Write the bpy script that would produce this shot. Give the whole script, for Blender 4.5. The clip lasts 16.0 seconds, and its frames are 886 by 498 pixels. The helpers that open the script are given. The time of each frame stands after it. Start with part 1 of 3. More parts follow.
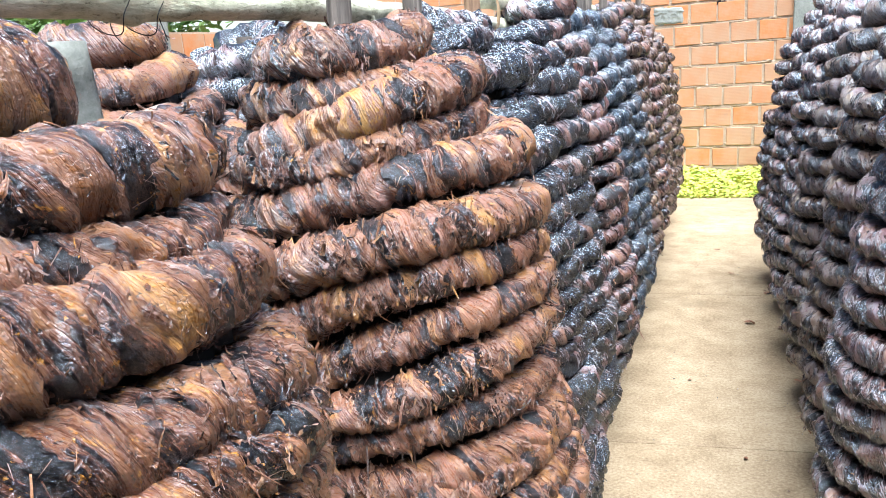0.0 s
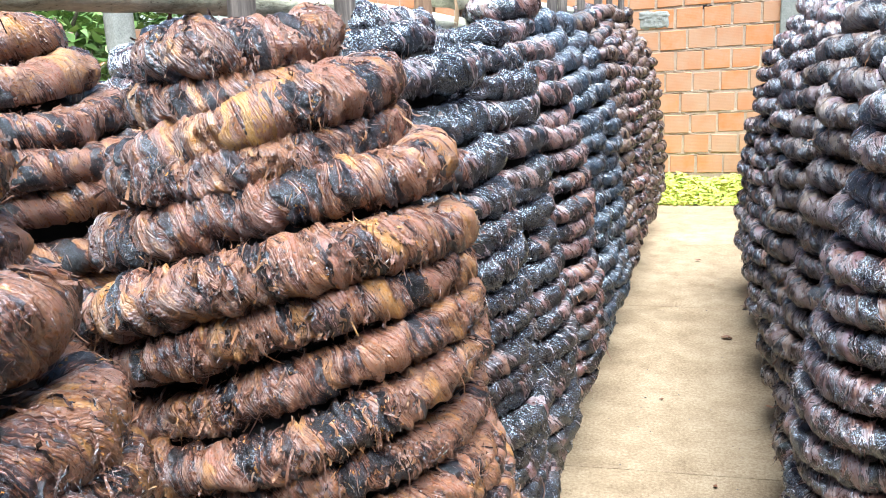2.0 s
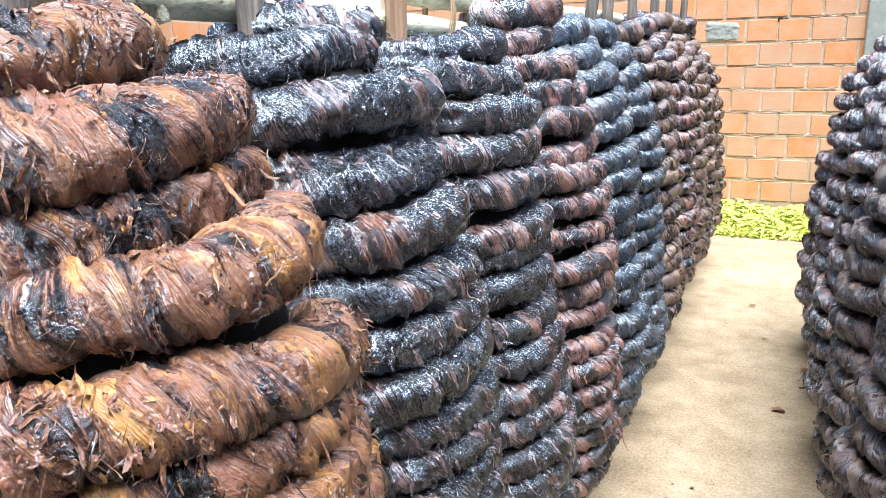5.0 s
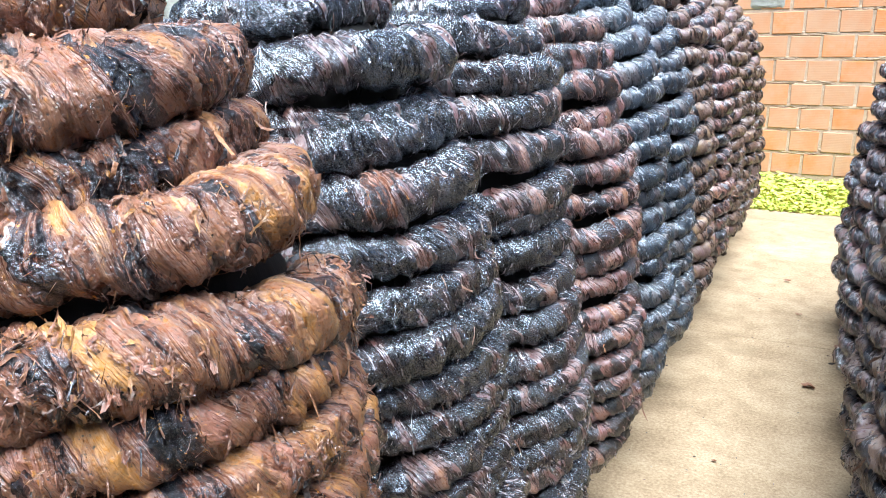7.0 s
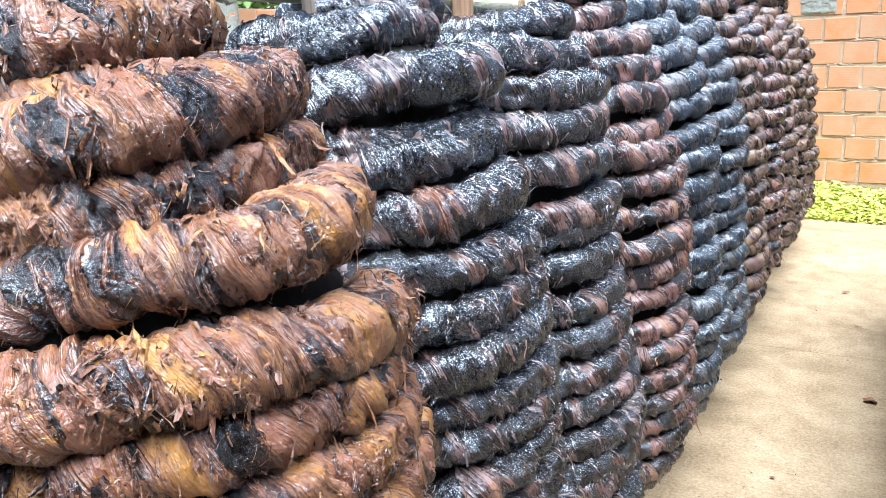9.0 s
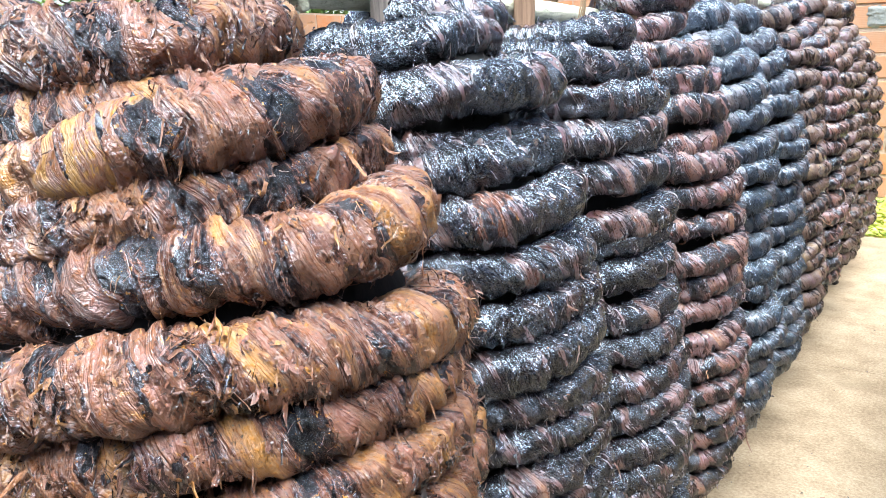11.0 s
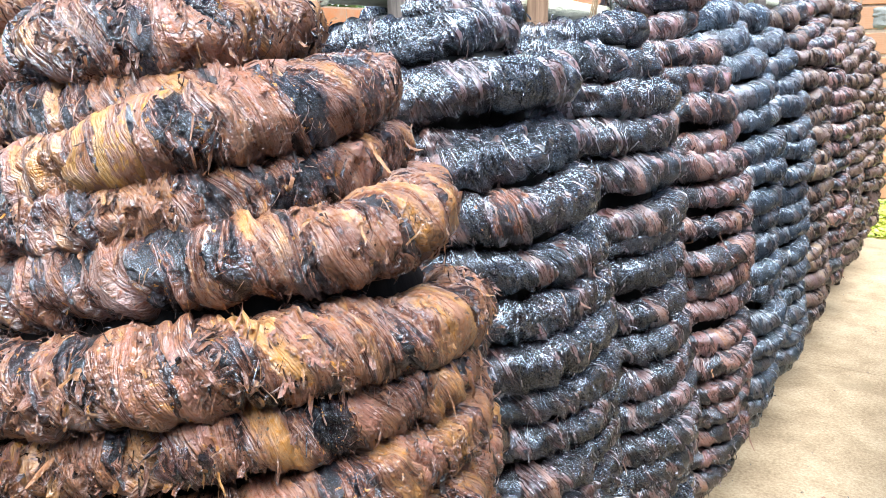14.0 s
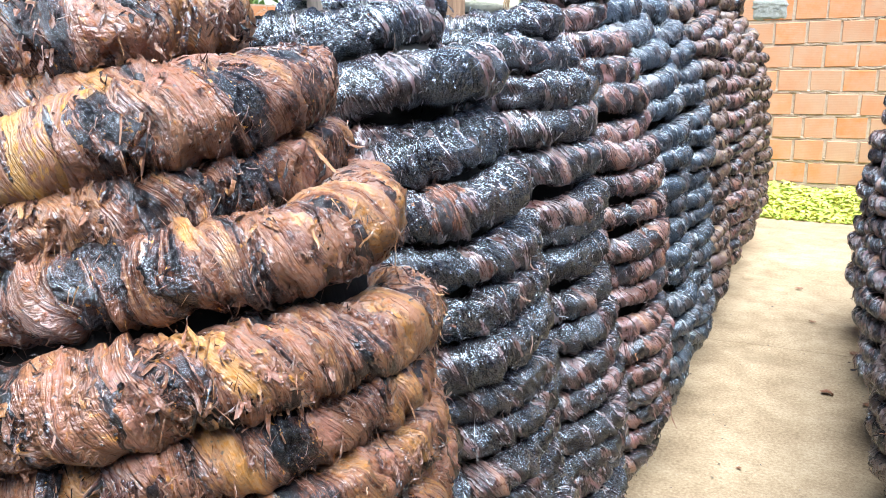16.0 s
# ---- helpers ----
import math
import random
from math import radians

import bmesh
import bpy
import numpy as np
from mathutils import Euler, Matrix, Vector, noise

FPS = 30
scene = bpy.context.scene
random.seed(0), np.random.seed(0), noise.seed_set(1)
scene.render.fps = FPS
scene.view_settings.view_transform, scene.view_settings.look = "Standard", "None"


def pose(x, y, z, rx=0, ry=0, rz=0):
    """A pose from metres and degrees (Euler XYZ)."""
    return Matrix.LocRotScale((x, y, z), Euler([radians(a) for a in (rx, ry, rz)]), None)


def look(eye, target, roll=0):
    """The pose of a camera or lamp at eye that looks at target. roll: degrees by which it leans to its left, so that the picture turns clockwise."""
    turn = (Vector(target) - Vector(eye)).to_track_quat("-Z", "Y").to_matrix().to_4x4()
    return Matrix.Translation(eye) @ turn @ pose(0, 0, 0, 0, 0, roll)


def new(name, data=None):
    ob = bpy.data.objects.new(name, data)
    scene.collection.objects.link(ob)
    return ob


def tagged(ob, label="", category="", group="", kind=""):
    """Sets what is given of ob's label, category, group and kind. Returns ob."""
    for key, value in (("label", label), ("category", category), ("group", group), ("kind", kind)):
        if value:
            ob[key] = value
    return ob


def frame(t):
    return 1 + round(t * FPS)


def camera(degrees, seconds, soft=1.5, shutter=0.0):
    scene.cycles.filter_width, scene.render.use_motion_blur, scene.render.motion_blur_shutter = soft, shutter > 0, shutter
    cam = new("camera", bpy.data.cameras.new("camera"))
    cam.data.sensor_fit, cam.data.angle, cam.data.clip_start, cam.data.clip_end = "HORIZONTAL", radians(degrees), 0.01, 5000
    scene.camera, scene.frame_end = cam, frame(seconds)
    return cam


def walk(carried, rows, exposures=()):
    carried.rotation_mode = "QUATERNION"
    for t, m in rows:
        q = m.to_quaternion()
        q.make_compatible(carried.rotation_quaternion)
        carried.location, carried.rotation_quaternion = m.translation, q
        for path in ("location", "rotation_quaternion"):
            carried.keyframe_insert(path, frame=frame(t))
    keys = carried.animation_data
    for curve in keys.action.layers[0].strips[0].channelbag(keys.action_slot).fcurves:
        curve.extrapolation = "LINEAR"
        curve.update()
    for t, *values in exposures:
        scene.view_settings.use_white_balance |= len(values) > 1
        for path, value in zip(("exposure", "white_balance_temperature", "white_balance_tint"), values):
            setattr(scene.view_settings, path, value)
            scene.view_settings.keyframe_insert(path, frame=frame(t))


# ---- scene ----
cam = camera(61.6, 16.0, soft=0.5)
EXPOSURE = 1.98
PATH = [
    (0, (-0.022, -1.15, 1.158), (-0.726, 0.653, 0.653), -4.5),
    (0.5, (0.075, -1.208, 1.152), (-0.66, 0.582, 0.649), -4.2),
    (1, (0.104, -1.212, 1.149), (-0.655, 0.572, 0.657), -4.1),
    (1.5, (0.073, -1.119, 1.136), (-0.656, 0.677, 0.644), -4.0),
    (2, (0.027, -1.001, 1.15), (-0.656, 0.81, 0.648), -3.7),
    (2.5, (0.008, -0.937, 1.149), (-0.641, 0.885, 0.642), -3.6),
    (3, (0.046, -0.762, 1.162), (-0.602, 1.063, 0.664), -3.5),
    (3.5, (0.076, -0.622, 1.178), (-0.607, 1.194, 0.694), -3.6),
    (4, (0.023, -0.562, 1.174), (-0.716, 1.235, 0.701), -3.1),
    (4.5, (0.013, -0.576, 1.175), (-0.775, 1.199, 0.697), -2.1),
    (5, (0.041, -0.59, 1.168), (-0.779, 1.166, 0.673), -1.2),
    (7.5, (0.07, -0.569, 1.153), (-0.851, 1.112, 0.583), -1.5),
    (8, (0.072, -0.574, 1.157), (-0.879, 1.096, 0.601), -2.1),
    (8.5, (0.074, -0.584, 1.16), (-0.91, 1.072, 0.622), -2.4),
    (9, (0.07, -0.585, 1.156), (-0.941, 1.058, 0.63), -2.6),
    (9.5, (0.068, -0.588, 1.157), (-0.966, 1.044, 0.641), -2.9),
    (12, (0.072, -0.629, 1.16), (-1.073, 0.929, 0.648), -0.9),
    (12.5, (0.054, -0.635, 1.157), (-1.064, 0.937, 0.631), -0.5),
    (13, (0.058, -0.628, 1.154), (-1.054, 0.948, 0.625), -0.6),
    (13.5, (0.05, -0.625, 1.157), (-1.064, 0.949, 0.629), -0.7),
    (14, (0.058, -0.624, 1.163), (-1.056, 0.953, 0.641), -0.8),
    (14.5, (0.08, -0.611, 1.159), (-1.034, 0.97, 0.649), -1.1),
    (15, (0.085, -0.611, 1.158), (-1.024, 0.978, 0.659), -1.2),
    (15.5, (0.057, -0.618, 1.154), (-1.033, 0.98, 0.648), -1.3),
    (16, (0.017, -0.624, 1.16), (-0.882, 1.08, 0.624), -1.6),
]
walk(cam, [(t, look(eye, target, roll)) for t, eye, target, roll in PATH], exposures=[(0, EXPOSURE), (16, EXPOSURE)])

# ---- light: bright hazy sky, high soft sun ----
SUN_ELEVATION, SUN_TURN = 69.0, 142.0
world = bpy.data.worlds.new("sky")
scene.world = world
world.use_nodes = True
wn = world.node_tree.nodes
sky = wn.new("ShaderNodeTexSky")
sky.sky_type, sky.sun_disc = "NISHITA", False
sky.sun_elevation, sky.sun_rotation = radians(SUN_ELEVATION), radians(SUN_TURN)
sky.air_density, sky.dust_density, sky.ozone_density = 1.0, 1.0, 1.0
wn["Background"].inputs["Strength"].default_value = 0.06
world.node_tree.links.new(sky.outputs[0], wn["Background"].inputs["Color"])
sun_data = bpy.data.lights.new("sun", "SUN")
sun_data.energy, sun_data.angle, sun_data.color = 5.0, radians(52), (0.86, 0.93, 1.0)
sun = new("sun", sun_data)
az, el = radians(SUN_TURN), radians(SUN_ELEVATION)
sun.matrix_world = look((0, 0, 0), (-math.sin(az) * math.cos(el), -math.cos(az) * math.cos(el), -math.sin(el)))


# ---- materials ----
class Mat:
    """A small node-material builder."""

    def __init__(self, name, rough=0.6, spec=0.5):
        self.m = bpy.data.materials.new(name)
        self.m.use_nodes = True
        self.t = self.m.node_tree
        self.b = self.t.nodes["Principled BSDF"]
        self.b.inputs["Roughness"].default_value = rough
        self.b.inputs["Specular IOR Level"].default_value = spec

    def node(self, kind):
        return self.t.nodes.new("ShaderNode" + kind)

    def link(self, a, b):
        self.t.links.new(a, b)

    def coords(self, kind="Object", scale=(1, 1, 1)):
        mp = self.node("Mapping")
        mp.inputs["Scale"].default_value = scale
        if kind == "rope":
            at = self.node("Attribute")
            at.attribute_name = "rope"
            self.link(at.outputs["Vector"], mp.inputs["Vector"])
        elif kind == "world":
            at = self.node("NewGeometry")
            self.link(at.outputs["Position"], mp.inputs["Vector"])
        else:
            at = self.node("TexCoord")
            self.link(at.outputs[kind], mp.inputs["Vector"])
        return mp.outputs["Vector"]

    def noise(self, vec, scale=1.0, detail=4.0, rough=0.6, out="Fac"):
        n = self.node("TexNoise")
        n.inputs["Scale"].default_value, n.inputs["Detail"].default_value, n.inputs["Roughness"].default_value = scale, detail, rough
        self.link(vec, n.inputs["Vector"])
        return n.outputs[out]

    def ramp(self, fac, stops):
        r = self.node("ValToRGB")
        while len(r.color_ramp.elements) < len(stops):
            r.color_ramp.elements.new(0.5)
        for e, (p, c) in zip(r.color_ramp.elements, stops):
            e.position = p
            e.color = (*c, 1) if len(c) == 3 else (c[0], c[0], c[0], 1)
        self.link(fac, r.inputs["Fac"])
        return r.outputs["Color"]

    def math(self, op, a, b=0.0, c=0.0):
        n = self.node("Math")
        n.operation = op
        for i, v in enumerate((a, b, c)):
            if isinstance(v, (int, float)):
                n.inputs[i].default_value = v
            else:
                self.link(v, n.inputs[i])
        return n.outputs[0]

    def mix(self, fac, a, b, blend="MIX"):
        n = self.node("Mix")
        n.data_type, n.blend_type = "RGBA", blend
        for i, v in ((0, fac), (6, a), (7, b)):
            if isinstance(v, (int, float)):
                n.inputs[i].default_value = v
            elif isinstance(v, tuple):
                n.inputs[i].default_value = (*v, 1)
            else:
                self.link(v, n.inputs[i])
        return n.outputs[2]

    def color(self, c):
        self.link(c, self.b.inputs["Base Color"])

    def rough(self, c):
        self.link(c, self.b.inputs["Roughness"])

    def bump(self, h, strength, distance):
        n = self.node("Bump")
        n.inputs["Strength"].default_value, n.inputs["Distance"].default_value = strength, distance
        self.link(h, n.inputs["Height"])
        self.link(n.outputs[0], self.b.inputs["Normal"])


def tobacco(name, shift, brown, tan, wet, tar=(0.004, 0.003, 0.0036), ior=1.62, strands=420.0, ridge=0.75, crumple=0.3, depth=0.006):
    """Cured leaf wound round a rope: leaf pieces of tar black, brown and tan with torn edges and wrinkles. shift: more tan (+) or more tar (-)."""
    m = Mat(name, 0.35, 1.0)
    m.b.inputs["IOR"].default_value = ior
    # sky-blue sheen put into the highlight colour, beyond what the lights give
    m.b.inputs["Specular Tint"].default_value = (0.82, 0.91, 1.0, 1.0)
    at = m.node("Attribute")
    at.attribute_name = "rope"
    warp = m.noise(m.coords("rope", (55, 45, 5)), 1, 3, 0.6, "Color")
    sub = m.node("VectorMath")
    sub.operation = "MULTIPLY_ADD"
    m.link(warp, sub.inputs[0])
    sub.inputs[1].default_value = (0.022, 0.03, 0.0)
    m.link(at.outputs["Vector"], sub.inputs[2])
    mp = m.node("Mapping")
    mp.inputs["Scale"].default_value = (44, 8, 9)
    m.link(sub.outputs[0], mp.inputs["Vector"])
    cell = m.node("TexVoronoi")
    cell.inputs["Scale"].default_value = 1.0
    m.link(mp.outputs[0], cell.inputs["Vector"])
    rnd = m.node("SeparateColor")
    m.link(cell.outputs["Color"], rnd.inputs[0])
    xyz = m.node("SeparateXYZ")
    ease = m.node("Mix")
    ease.data_type = "VECTOR"
    ease.inputs[0].default_value = 0.2
    m.link(at.outputs["Vector"], ease.inputs[4])
    m.link(sub.outputs[0], ease.inputs[5])
    m.link(ease.outputs[1], xyz.inputs[0])
    # wrinkles run across the rope, in a direction of their own on each leaf piece
    shear = m.math("MULTIPLY_ADD", rnd.outputs[1], 0.44, -0.1)
    w2 = m.math("MULTIPLY_ADD", xyz.outputs[1], shear, xyz.outputs[0])
    comb = m.node("CombineXYZ")
    m.link(m.math("MULTIPLY", w2, strands), comb.inputs[0])
    m.link(m.math("MULTIPLY", xyz.outputs[1], 12.0), comb.inputs[1])
    m.link(m.math("MULTIPLY", rnd.outputs[2], 40.0), comb.inputs[2])
    streak = m.noise(comb.outputs[0], 1, 4, 0.62)
    patch = m.noise(m.coords("rope", (36, 6, 3)), 1, 3, 0.55)
    mid = m.noise(m.coords("rope", (95, 38, 5)), 1, 4, 0.65)
    fleck = m.noise(m.coords("rope", (330, 300, 5)), 1, 3, 0.65)
    v = m.math("MULTIPLY_ADD", rnd.outputs[0], 0.36, m.math("MULTIPLY_ADD", patch, 1.2, -0.6))
    v = m.math("MULTIPLY_ADD", mid, 0.9, m.math("ADD", v, -0.24))
    v = m.math("ADD", m.math("MULTIPLY_ADD", streak, 0.6, v), -0.19 + shift)
    gold = m.mix(m.ramp(rnd.outputs[2], [(0.35, (0.0,)), (0.65, (1.0,))]), (tan[0] * 0.66, tan[1] * 0.60, tan[2] * 1.05), (tan[0], tan[1] * 1.08, tan[2] * 0.85))
    base = m.ramp(v, [(0.30, tar), (0.38, tuple(c * 0.3 for c in brown)), (0.46, brown), (0.62, tuple(c * 0.65 + d * 0.35 for c, d in zip(brown, tan)))])
    base = m.mix(m.ramp(v, [(0.60, (0.0,)), (0.78, (1.0,))]), base, gold)
    base = m.mix(m.ramp(fleck, [(0.60, (0.0,)), (0.68, (0.9,))]), base, tar)
    # small ochre scraps stuck to the leaf, thick in places
    scrap = m.math("MULTIPLY_ADD", mid, 0.5, m.noise(m.coords("rope", (210, 150, 9)), 1, 4, 0.7))
    m.color(m.mix(m.ramp(scrap, [(0.90 - shift * 0.4, (0.0,)), (0.93 - shift * 0.4, (0.9,))]), base, (tan[0] * 1.1, tan[1] * 1.15, tan[2] * 0.7)))
    m.rough(m.ramp(v, [(0.38, (wet + 0.05,)), (0.75, (wet + 0.22,))]))
    # specular cut in the bump's lows puts fine shade lines between the threads
    m.link(m.ramp(m.math("MULTIPLY_ADD", fleck, 0.5, m.math("MULTIPLY", streak, 0.5)), [(0.40, (0.06,)), (0.50, (1.0,))]), m.b.inputs["Specular IOR Level"])
    h = m.math("MULTIPLY_ADD", mid, 0.7, m.math("MULTIPLY", streak, ridge))
    h = m.math("MULTIPLY_ADD", rnd.outputs[0], 0.25, h)
    m.bump(m.math("MULTIPLY_ADD", fleck, crumple, h), 1.0, depth)
    return m.m


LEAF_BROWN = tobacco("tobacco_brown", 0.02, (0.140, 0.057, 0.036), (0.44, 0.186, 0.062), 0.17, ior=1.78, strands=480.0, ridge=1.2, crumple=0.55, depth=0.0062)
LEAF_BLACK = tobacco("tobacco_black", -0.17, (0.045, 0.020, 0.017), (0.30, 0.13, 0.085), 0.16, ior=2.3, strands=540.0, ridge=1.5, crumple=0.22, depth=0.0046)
# black leaf; the sky's blue sheen is painted into its tar colour
LEAF_SKY_BLUE = tobacco("tobacco_black_sky_blue", -0.2, (0.035, 0.027, 0.030), (0.13, 0.08, 0.06), 0.22, (0.011, 0.020, 0.032), 2.25, 420.0, 1.5, 0.22, 0.0048)
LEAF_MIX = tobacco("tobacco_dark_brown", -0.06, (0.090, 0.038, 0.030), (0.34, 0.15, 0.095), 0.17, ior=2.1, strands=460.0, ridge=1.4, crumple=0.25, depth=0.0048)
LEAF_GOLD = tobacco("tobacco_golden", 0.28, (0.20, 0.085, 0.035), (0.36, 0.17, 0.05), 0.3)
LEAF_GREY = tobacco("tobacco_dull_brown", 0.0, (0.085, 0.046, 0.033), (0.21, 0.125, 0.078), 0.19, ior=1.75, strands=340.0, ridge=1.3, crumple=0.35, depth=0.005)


def shred_mat(name, dark, mid, light):
    m = Mat(name, 0.4, 0.7)
    geo = m.node("NewGeometry")
    n = m.noise(m.coords("Object", (170, 170, 170)), 1, 4, 0.65)
    v = m.math("MULTIPLY_ADD", n, 0.4, m.math("MULTIPLY", geo.outputs["Random Per Island"], 0.8))
    m.color(m.ramp(v, [(0.18, dark), (0.48, mid), (1.0, light)]))
    m.bump(n, 0.8, 0.006)
    return m.m


SHRED_BROWN = shred_mat("leaf_shred_brown", (0.010, 0.006, 0.006), (0.115, 0.046, 0.027), (0.31, 0.135, 0.055))
SHRED_DARK = shred_mat("leaf_shred_dark", (0.008, 0.006, 0.006), (0.020, 0.013, 0.013), (0.14, 0.065, 0.040))


def wood_mat(name, a, b, c, scale=(30, 30, 3), rough=0.75):
    m = Mat(name, rough, 0.3)
    grain = m.noise(m.coords("Object", scale), 1, 6, 0.65)
    blot = m.noise(m.coords("Object", (7, 7, 4)), 1, 4, 0.6)
    m.color(m.mix(m.math("MULTIPLY", blot, 0.6), m.ramp(grain, [(0.3, a), (0.5, b), (0.72, c)]), m.ramp(blot, [(0.4, a), (0.6, c)])))
    m.bump(grain, 0.6, 0.004)
    return m.m




def bark_mat():
    m = Mat("pale_bark", 0.8, 0.25)
    blot = m.noise(m.coords("world", (16, 9, 16)), 1, 5, 0.65)
    fine = m.noise(m.coords("world", (150, 60, 150)), 1, 5, 0.7)
    rust = m.noise(m.coords("world", (11, 6, 11)), 1, 4, 0.6)
    c = m.ramp(m.math("MULTIPLY_ADD", fine, 0.45, m.math("MULTIPLY", blot, 0.75)), [(0.42, (0.20, 0.195, 0.13)), (0.56, (0.46, 0.45, 0.33)), (0.72, (0.66, 0.64, 0.50))])
    c = m.mix(m.ramp(rust, [(0.60, (0.0,)), (0.68, (0.8,))]), c, (0.26, 0.15, 0.085))
    m.color(m.mix(m.ramp(fine, [(0.30, (0.8,)), (0.40, (0.0,))]), c, (0.07, 0.06, 0.04)))
    m.bump(m.math("MULTIPLY_ADD", blot, 0.8, fine), 0.9, 0.005)
    return m.m


BARK_PALE = bark_mat()
STICK_GREY = wood_mat("grey_wood", (0.022, 0.019, 0.018), (0.10, 0.085, 0.075), (0.27, 0.225, 0.19), (140, 140, 7))
STICK_TAN = wood_mat("tan_wood", (0.10, 0.055, 0.035), (0.24, 0.14, 0.085), (0.36, 0.235, 0.15), (120, 120, 6))
STICK_DARK = wood_mat("tarred_wood", (0.010, 0.008, 0.007), (0.03, 0.024, 0.02), (0.07, 0.055, 0.045))
CUT_END = wood_mat("cut_wood", (0.35, 0.22, 0.1), (0.5, 0.33, 0.16), (0.6, 0.42, 0.24), (60, 60, 60))


def concrete_mat(name, a, b, c, stain):
    m = Mat(name, 0.8, 0.3)
    big = m.noise(m.coords("world", (1.3, 1.3, 1.3)), 1, 5, 0.6)
    mid = m.noise(m.coords("world", (9, 9, 9)), 1, 5, 0.65)
    grit = m.noise(m.coords("world", (110, 110, 110)), 1, 5, 0.75)
    base = m.ramp(m.math("MULTIPLY_ADD", grit, 0.62, m.math("MULTIPLY_ADD", mid, 0.4, m.math("MULTIPLY_ADD", big, 0.3, -0.15))), [(0.38, a), (0.52, b), (0.66, c)])
    m.color(m.mix(m.ramp(m.noise(m.coords("world", (3.1, 3.1, 3.1)), 1, 7, 0.7), [(0.56, (0.0,)), (0.72, (0.55,))]), base, stain))
    m.bump(m.math("MULTIPLY_ADD", mid, 0.8, grit), 0.6, 0.004)
    return m.m


FLOOR_MAT = concrete_mat("concrete_floor", (0.170, 0.117, 0.069), (0.283, 0.211, 0.133), (0.38, 0.30, 0.203), (0.165, 0.123, 0.075))
MORTAR_MAT = concrete_mat("mortar", (0.27, 0.20, 0.14), (0.40, 0.30, 0.215), (0.48, 0.39, 0.30), (0.26, 0.22, 0.18))
CEMENT_MAT = concrete_mat("grey_cement", (0.15, 0.16, 0.145), (0.24, 0.25, 0.225), (0.33, 0.34, 0.31), (0.18, 0.185, 0.165))
SOIL_MAT = concrete_mat("soil", (0.10, 0.075, 0.045), (0.17, 0.13, 0.08), (0.24, 0.19, 0.12), (0.07, 0.08, 0.03))


def brick_mat():
    m = Mat("clay_brick", 0.85, 0.25)
    info = m.node("ObjectInfo")
    geo = m.node("NewGeometry")
    pick = m.math("FRACT", m.math("ADD", info.outputs["Random"], m.math("MULTIPLY", geo.outputs["Random Per Island"], 0.999)))
    dirt = m.noise(m.coords("world", (6, 6, 6)), 1, 6, 0.7)
    grain = m.noise(m.coords("world", (90, 90, 90)), 1, 3)
    clay = m.ramp(pick, [(0.0, (0.52, 0.165, 0.045)), (0.28, (0.49, 0.185, 0.065)), (0.42, (0.44, 0.205, 0.10)), (0.75, (0.40, 0.215, 0.125)), (1.0, (0.52, 0.175, 0.05))])
    c = m.mix(m.ramp(dirt, [(0.40, (0.0,)), (0.66, (0.8,))]), clay, (0.42, 0.275, 0.18))
    m.color(m.mix(m.math("MULTIPLY", grain, 0.35), c, (0.45, 0.26, 0.16)))
    wave = m.node("TexWave")
    wave.bands_direction = "Z"
    wave.inputs["Scale"].default_value, wave.inputs["Distortion"].default_value = 28.0, 0.3
    m.link(m.coords("world"), wave.inputs["Vector"])
    m.bump(m.math("MULTIPLY_ADD", wave.outputs["Fac"], 0.3, grain), 0.3, 0.003)
    return m.m


BRICK_MAT = brick_mat()


def leaf_mat(name, a, b, c):
    m = Mat(name, 0.55, 0.4)
    geo = m.node("NewGeometry")
    m.color(m.ramp(geo.outputs["Random Per Island"], [(0.0, a), (0.5, b), (1.0, c)]))
    m.b.inputs["Transmission Weight"].default_value = 0.0
    return m.m


CUT_LEAF = leaf_mat("cut_green_leaf", (0.22, 0.36, 0.05), (0.46, 0.48, 0.09), (0.60, 0.54, 0.12))
TREE_LEAF = leaf_mat("tree_leaf", (0.08, 0.17, 0.04), (0.15, 0.27, 0.07), (0.26, 0.38, 0.12))
CORD = wood_mat("dry_cord", (0.12, 0.07, 0.04), (0.25, 0.16, 0.09), (0.4, 0.28, 0.17))
# near-black: painted shade in roll gaps and wall hole, also the dark wire
SHADE_AND_WIRE_BLACK = wood_mat("shade_and_wire_black", (0.003, 0.003, 0.003), (0.005, 0.0045, 0.004), (0.008, 0.007, 0.006))


# ---- mesh helpers ----
def mesh_object(name, verts, faces, mat, parent=None, label="", rope=None, smooth=True):
    me = bpy.data.meshes.new(name)
    verts = np.asarray(verts, dtype=np.float32)
    if isinstance(faces, np.ndarray):
        k = faces.shape[1]
        me.vertices.add(len(verts))
        me.vertices.foreach_set("co", verts.ravel())
        me.loops.add(faces.size)
        me.loops.foreach_set("vertex_index", faces.astype(np.int32).ravel())
        me.polygons.add(len(faces))
        me.polygons.foreach_set("loop_start", np.arange(0, faces.size, k, dtype=np.int32))
        me.polygons.foreach_set("loop_total", np.full(len(faces), k, dtype=np.int32))
        me.update(calc_edges=True)
    else:
        me.from_pydata([tuple(v) for v in verts], [], faces)
    if rope is not None:
        at = me.attributes.new("rope", "FLOAT_VECTOR", "POINT")
        at.data.foreach_set("vector", np.asarray(rope, dtype=np.float32).ravel())
    if smooth:
        me.polygons.foreach_set("use_smooth", np.ones(len(me.polygons), dtype=bool))
    me.materials.append(mat)
    ob = new(name, me)
    if parent:
        ob.parent = parent
    if label:
        tagged(ob, label)
    return ob


